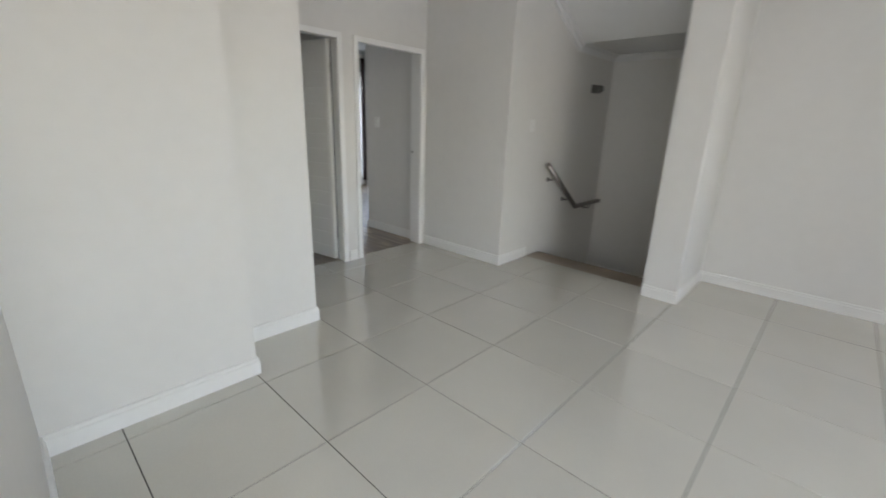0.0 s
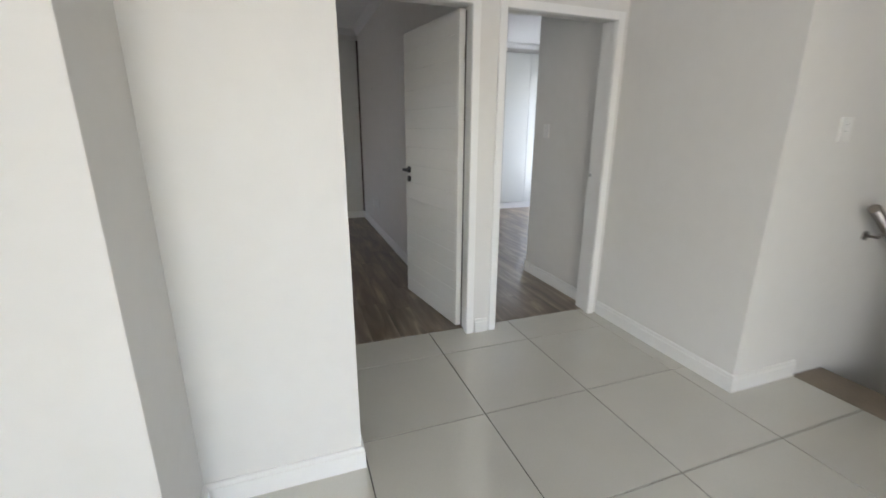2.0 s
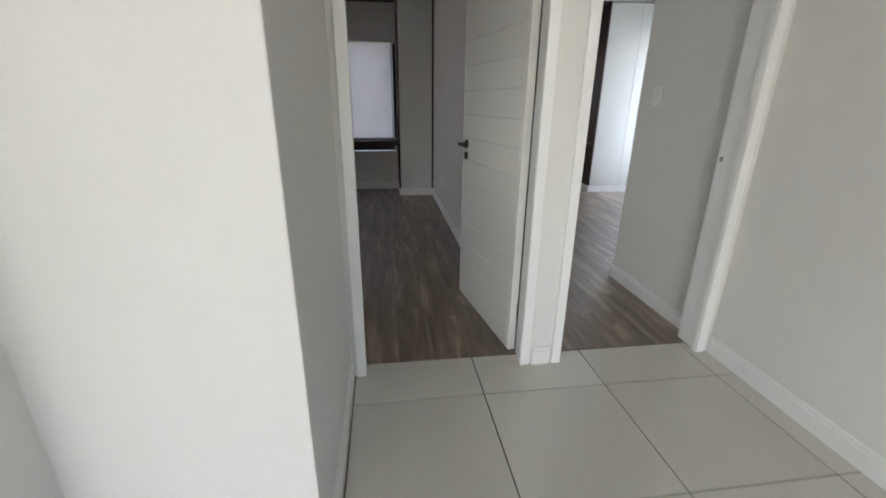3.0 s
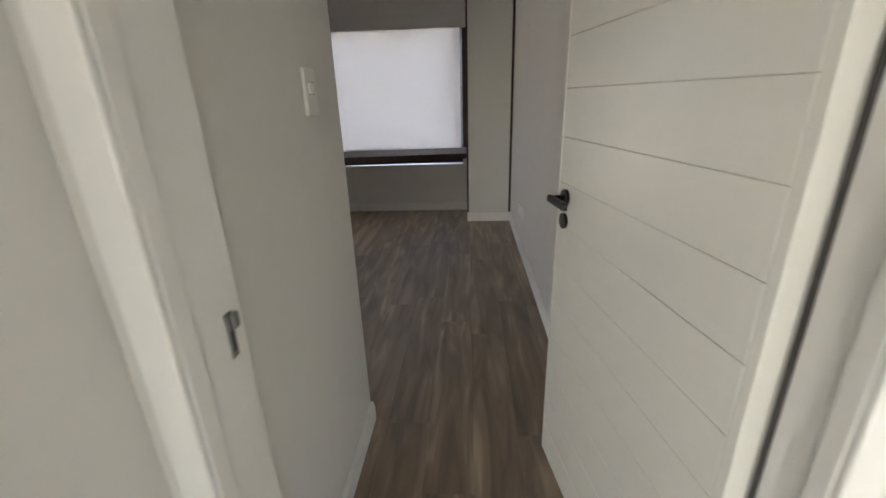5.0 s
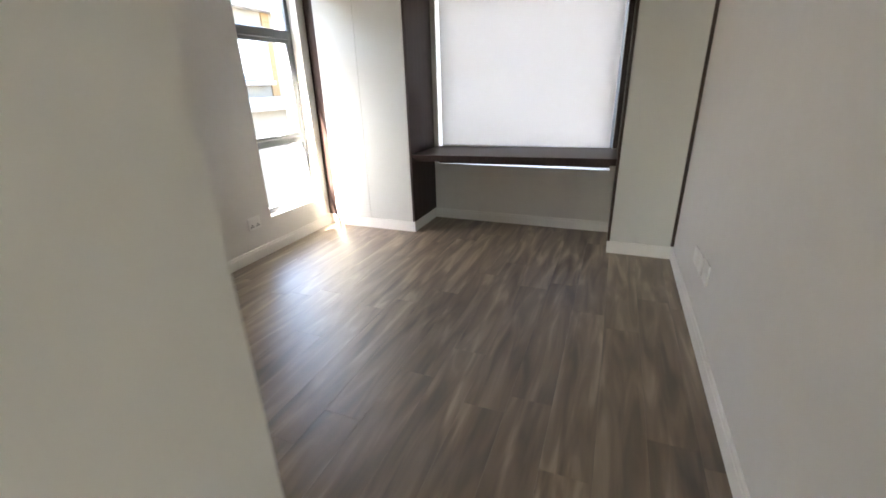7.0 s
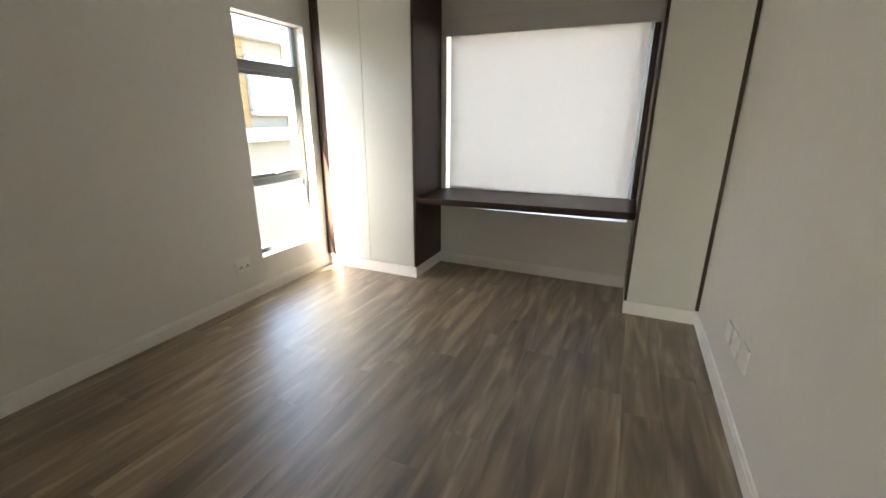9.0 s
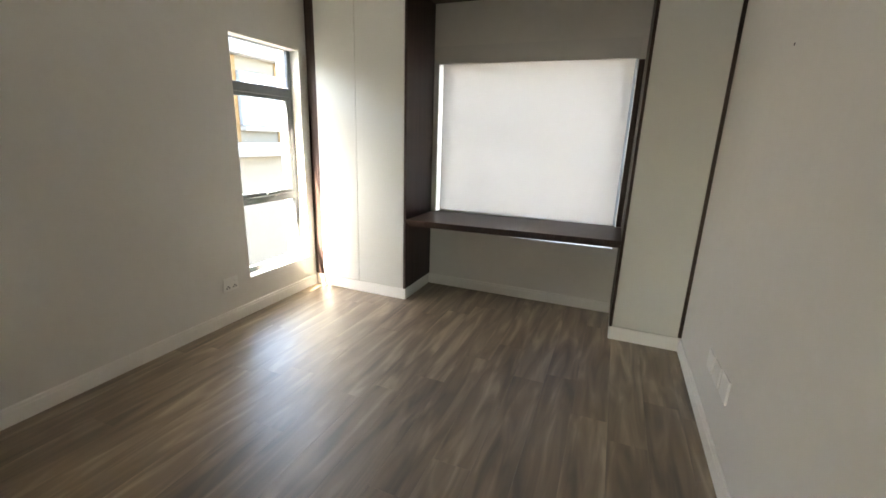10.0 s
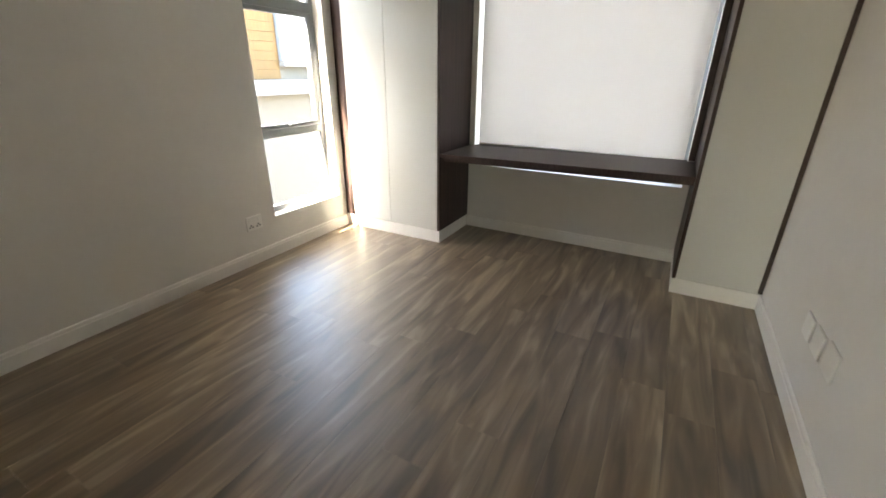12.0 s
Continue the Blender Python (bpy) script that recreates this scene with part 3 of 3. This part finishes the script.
part("diffuser", cube(2.92, 3.02, -0.952, -0.876, 1.819, 1.826), M_PLASTIC, lamp, "frosted top plate")


# switches and sockets
def plate(name, label, category, bm_plate, details):
    t = thing(name, label, category)
    part("plate", bm_plate, M_PLASTIC, t)
    for n, bm2, mat in details:
        part(n, bm2, mat, t)
    return t


def wall_switch(axis, face, way, u, z, w, h, rockers):
    def b(u0, u1, d0, d1, z0, z1, bev=0.0):
        p, q = face + way * d0, face + way * d1
        return cube(p, q, u0, u1, z0, z1, bev) if axis == "x" else cube(u0, u1, p, q, z0, z1, bev)
    det = []
    for i in range(rockers):
        c = u + (i - (rockers - 1) / 2) * w * 0.34
        det.append(("rocker", b(c - w * 0.10, c + w * 0.10, 0.0105, 0.0158, z - 0.004, z + 0.024, 0.002), M_PLASTIC))
        det.append(("rocker_gap", b(c - w * 0.10, c + w * 0.10, 0.0103, 0.0117, z + 0.0245, z + 0.026), M_LAMP))
        det.append(("rocker_gap", b(c - w * 0.09, c + w * 0.09, 0.0103, 0.0115, z - 0.0058, z - 0.0045), M_LAMP))
    det.append(("cover", b(u - w / 2 + 0.001, u + w / 2 - 0.001, 0.0105, 0.0125, z - h / 2 + 0.004, z - h * 0.25, 0.001), M_PLASTIC))
    return plate("light_switch", "white plastic light switch plate on the wall", "light switch", b(u - w / 2, u + w / 2, 0.0005, 0.011, z - h / 2, z + h / 2, 0.004), det)


def wall_socket(axis, face, way, u, z, w, h, pins):
    def b(u0, u1, d0, d1, z0, z1, bev=0.0):
        p, q = face + way * d0, face + way * d1
        return cube(p, q, u0, u1, z0, z1, bev) if axis == "x" else cube(u0, u1, p, q, z0, z1, bev)
    det = []
    for du, dz in pins:
        det.append(("pin_hole", b(u + du - 0.005, u + du + 0.005, 0.0105, 0.0125, z + dz - 0.005, z + dz + 0.005), M_SLOT))
    if pins:
        det.append(("rocker", b(u - w * 0.38, u - w * 0.22, 0.0105, 0.015, z + 0.01, z + 0.035, 0.002), M_PLASTIC))
        det.append(("rocker", b(u + w * 0.22, u + w * 0.38, 0.0105, 0.015, z + 0.01, z + 0.035, 0.002), M_PLASTIC))
    return plate("wall_socket", "white plastic socket outlet low on the wall" if pins else "blank white cover plate low on the wall", "socket", b(u - w / 2, u + w / 2, 0.0005, 0.011, z - h / 2, z + h / 2, 0.004), det)


nail = thing("nail_hole", "tiny dark nail hole in the painted bedroom wall", "nail hole")
part("plug", tube(bmesh.new(), [(ROOM_R + 0.004, 3.418, 1.84), (ROOM_R - 0.0015, 3.418, 1.84)], 0.006, 10), M_SLOT, nail)
wall_switch("x", STUB_X, 1, 0.991, 1.358, 0.085, 0.121, 2)
wall_switch("x", side(STUB_X, 1), -1, 1.06, 1.335, 0.08, 0.116, 1)
wall_switch("y", -0.868, -1, 1.712, 1.348, 0.085, 0.116, 1)
PINS = [(-0.03, -0.012), (-0.018, -0.026), (-0.042, -0.026), (0.03, -0.012), (0.018, -0.026), (0.042, -0.026)]
wall_socket("x", ROOM_L, 1, 3.41, 0.308, 0.13, 0.105, PINS)
wall_socket("x", ROOM_R, -1, 3.565, 0.365, 0.105, 0.10, [])
wall_socket("x", ROOM_R, -1, 3.425, 0.372, 0.11, 0.105, [])
wall_socket("x", ROOM_R, -1, 3.272, 0.385, 0.12, 0.115, [])


# bedroom door, open
def bedroom_door():
    d = thing("door_leaf", "white panelled door standing open against the bedroom wall", "door")
    W, T, TOP = 0.811, 0.040, 2.02
    bm = bmesh.new()
    box(bm, 0.002, W, -0.0176, 0.0176, 0.008, TOP)
    part("core", bm, M_DOOR, d)
    joints = [0.008] + [0.1318 + 0.1353 * i for i in range(14)] + [TOP]
    for face in (-1, 1):
        for z0, z1 in zip(joints, joints[1:]):
            part("board", cube(0.024, W - 0.016, face * 0.016, face * T / 2, z0 + 0.0003, z1 - 0.0003, 0.0022), M_DOOR, d)
        part("stile", cube(0.002, 0.0225, face * 0.016, face * T / 2, 0.008, TOP, 0.0015), M_DOOR, d)
        part("stile", cube(W - 0.0145, W, face * 0.016, face * T / 2, 0.008, TOP, 0.0015), M_DOOR, d)
    for face in (-1, 1):
        s = face * T / 2
        x = W - 0.073
        h = part("door_handle", tube(bmesh.new(), [(x, s, 1.039), (x, s + face * 0.009, 1.039)], 0.026, 24), M_BLACK, d, "black round rose with a flat lever")
        bm = tube(bmesh.new(), [(x, s + face * 0.008, 1.039), (x, s + face * 0.045, 1.039)], 0.010, 16)
        box(bm, x - 0.115, x + 0.014, s + face * 0.040, s + face * 0.058, 1.028, 1.050, 0.006)
        part("lever", bm, M_BLACK, h)
        k = part("key_rose", tube(bmesh.new(), [(x, s, 0.967), (x, s + face * 0.009, 0.967)], 0.024, 24), M_BLACK, d, "black round keyhole cover")
        part("keyhole", cube(x - 0.003, x + 0.003, s + face * 0.0085, s + face * 0.0105, 0.955, 0.976), M_SLOT, k)
    for z in (0.20, 1.74):
        part("hinge", tube(bmesh.new(), [(-0.004, -0.020, z), (-0.004, -0.020, z + 0.09)], 0.006, 10), M_STEEL, d)
    return d


leaf = bedroom_door()
leaf.matrix_basis = pose(0.2285, 0.337, 0, 0, 0, 99.3)

# ---- outdoors ----
structure("ground", cube(-400, 400, -400, 400, -3.3, -3.1), M_PAVING, "pale paved ground below the house")


def neighbour(k):
    """The house across the way, seen through the tall window."""
    def S(x):
        return side(x, k)
    h = thing("house", "pale plastered neighbouring house with timber cladding beside its window", "house")
    F = -9.0
    # stretched unseen to the south, to cut sky light on the wardrobe
    part("wall", cube(S(F), S(F - 8), -16.0, 13.5, -3.1, 3.15), M_PLASTER, h)
    part("parapet", cube(S(F + 0.25), S(F - 8), -16.2, 13.7, 3.15, 3.55, 0.02), M_PLASTERWHITE, h)
    part("band", cube(S(F + 0.35), S(F - 0.01), -16.0, 13.5, 0.80, 1.13, 0.02), M_PLASTERWHITE, h)
    for i in range(10):
        part("cladding_board", cube(S(F + 0.03), S(F + 0.004), 8.3, 9.22, 1.14 + i * 0.2, 1.335 + i * 0.2, 0.004), M_CLAD, h)
        part("cladding_board", cube(S(F + 0.03), S(F + 0.004), 10.47, 10.75, 1.14 + i * 0.2, 1.335 + i * 0.2, 0.004), M_CLAD, h)
    w = part("window", frame_rect(bmesh.new(), "x", S(F + 0.12) if not k else S(F + 0.002), S(F + 0.002) if not k else S(F + 0.12), 9.24, 10.455, 1.54, 2.80, 0.13, 0.01), M_ALU, h)
    part("pane", cube(S(F + 0.03), S(F + 0.01), 9.37, 10.325, 1.67, 2.67), M_FARPANE, w)
    part("sill", cube(S(F + 0.2), S(F + 0.002), 9.235, 10.46, 1.42, 1.53, 0.01), M_PLASTERWHITE, w)


neighbour(False)
structure("wall_fin", cube(-3.62, -3.07, 4.78, 5.19, -3.1, 2.85, 0.006), M_PLASTERWHITE, "pale plastered fin wall outside beside the tall window")
neighbour(True)
# unseen slabs, added to keep the sun out of the hall's openings
structure("sun_block_south", cube(-4.5, 3.0, -10.5, -6.72, 2.75, 2.95), M_PLASTERWHITE, "plain unseen slab added behind the hall to block the sun")
structure("sun_block_west", cube(-5.6, -4.13, -7.2, -2.3, 2.75, 2.95), M_PLASTERWHITE, "plain unseen slab added beside the hall to block the sun")
structure("roof", cube(-3.34, 4.026, -6.9, 5.30, H + 0.16, H + 0.35), M_ROOF, "flat roof over the rooms")

# unseen frames for the openings added round the hall
for tag, axis, p0, p1, u0, u1, z0 in (("added_south", "y", -6.69, -6.63, -2.70, -0.50, 0.0), ("added_west", "x", -4.09, -4.03, -6.1, -3.3, 0.0), ("added_east", "x", 2.46, 2.52, -6.4, -4.5, 0.9)):
    win = tagged(new("window_" + tag), "unseen grey aluminium frame round an opening added for light", "window", "", "structure")
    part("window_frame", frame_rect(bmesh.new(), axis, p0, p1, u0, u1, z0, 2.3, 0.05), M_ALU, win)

# lamps added at the unseen hall openings to brighten the hall
opening_lamp("hall_fill_south", (-1.6, -6.55, 1.2), (-1.6, 0, 1.1), 2.1, 2.2, 0.9, (1.0, 0.98, 0.94))
opening_lamp("hall_fill_west", (-3.95, -4.7, 1.2), (0, -4.7, 1.1), 2.6, 2.2, 4.4, (0.97, 0.985, 0.97))
opening_lamp("hall_fill_east", (2.36, -5.45, 1.6), (-2.0, -3.8, 1.2), 1.8, 1.35, 0.42, (1.0, 0.97, 0.90))
for k, tag in ((0, "west"), (1, "east")):
    opening_lamp("blind_daylight_" + tag, (side(-1.09, k), 5.30, 1.5), (side(-1.09, k), 0, 1.2), 1.9, 1.6, 1.35, (0.84, 0.885, 1.0))

opening_lamp("tall_window_daylight_east", (3.86, 3.96, 1.2), (0, 3.96, 1.2), 0.7, 1.8, 2.1, (0.78, 0.88, 1.0))

# ---- floor tiles ----
TILE = 0.6
J = 0.0025
tile_mesh = {}


def tile_piece(x0, x1, y0, y1, mat, depth, z1, cache, bev=0.0012):
    key = (round(x1 - x0, 4), round(y1 - y0, 4))
    if key not in cache:
        w, l = key
        bm = bmesh.new()
        lo = [bm.verts.new((sx * w / 2, sy * l / 2, -depth)) for sx, sy in ((-1, -1), (1, -1), (1, 1), (-1, 1))]
        mid = [bm.verts.new((sx * w / 2, sy * l / 2, -bev)) for sx, sy in ((-1, -1), (1, -1), (1, 1), (-1, 1))]
        top = [bm.verts.new((sx * (w / 2 - bev), sy * (l / 2 - bev), 0)) for sx, sy in ((-1, -1), (1, -1), (1, 1), (-1, 1))]
        bm.faces.new(top)
        for r0, r1 in ((lo, mid), (mid, top)):
            for i in range(4):
                bm.faces.new((r0[i], r0[(i + 1) % 4], r1[(i + 1) % 4], r1[i]))
        cache[key] = to_mesh("piece", bm, mat)
    ob = new("tile" if mat is M_TILE else "plank", cache[key])
    ob.location = ((x0 + x1) / 2, (y0 + y1) / 2, z1)
    return ob


hall_floor = bpy.data.objects["floor_hall"]
hall_floor_east = bpy.data.objects["floor_hall_east"]
for i in range(-7, 5):
    for j in range(-11, 1):
        x0, x1, y0, y1 = i * TILE, (i + 1) * TILE, j * TILE, (j + 1) * TILE
        if y0 >= 0:
            y1 = 0.302
        parent = hall_floor
        if x0 >= 1.79:
            if y1 > -2.3:
                continue
            if y1 > -2.41:
                y1 = -2.41
            parent = hall_floor_east
        if x1 < -2.1 and y1 > -2.3:
            continue
        if x0 < -1.3 and y0 > -0.7:
            continue
        if x1 > 2.41:
            x1 = 2.412
        if x1 - x0 < 0.05 or y1 - y0 < 0.05:
            continue
        ob = tile_piece(x0 + J, x1 - J, y0 + J, y1 - J, M_TILE, 0.006, 0.0, tile_mesh)
        ob.parent = parent

# ---- floor planks ----
PW, PL = 0.187, 1.22
plank_mesh = {}
rng = random.Random(11)
for k, tag in ((0, "west"), (1, "east")):
    parent = bpy.data.objects["floor_bedroom_" + tag]
    for c in range(-13, 6):
        xa, xb = -0.570 + (c - 1) * PW, -0.570 + c * PW
        xa, xb = max(xa, ROOM_L), min(xb, ROOM_R)
        if xb - xa < 0.02:
            continue
        start = 2.36 - 4 * PL + (0 if c == 0 else rng.random() * PL)
        for q in range(8):
            ya, yb = max(start + q * PL, 0.303), min(start + (q + 1) * PL, NOOK_Y)
            if xb < STUB_X - 0.1:
                ya = max(ya, STUB_Y)
            if yb - ya < 0.02:
                continue
            x0, x1 = (side(xb, 1), side(xa, 1)) if k else (xa, xb)
            ob = tile_piece(x0 + 0.0002, x1 - 0.0002, ya + 0.0002, yb - 0.0002, M_PLANK, 0.004, 0.001, plank_mesh, 0.0004)
            ob.parent = parent
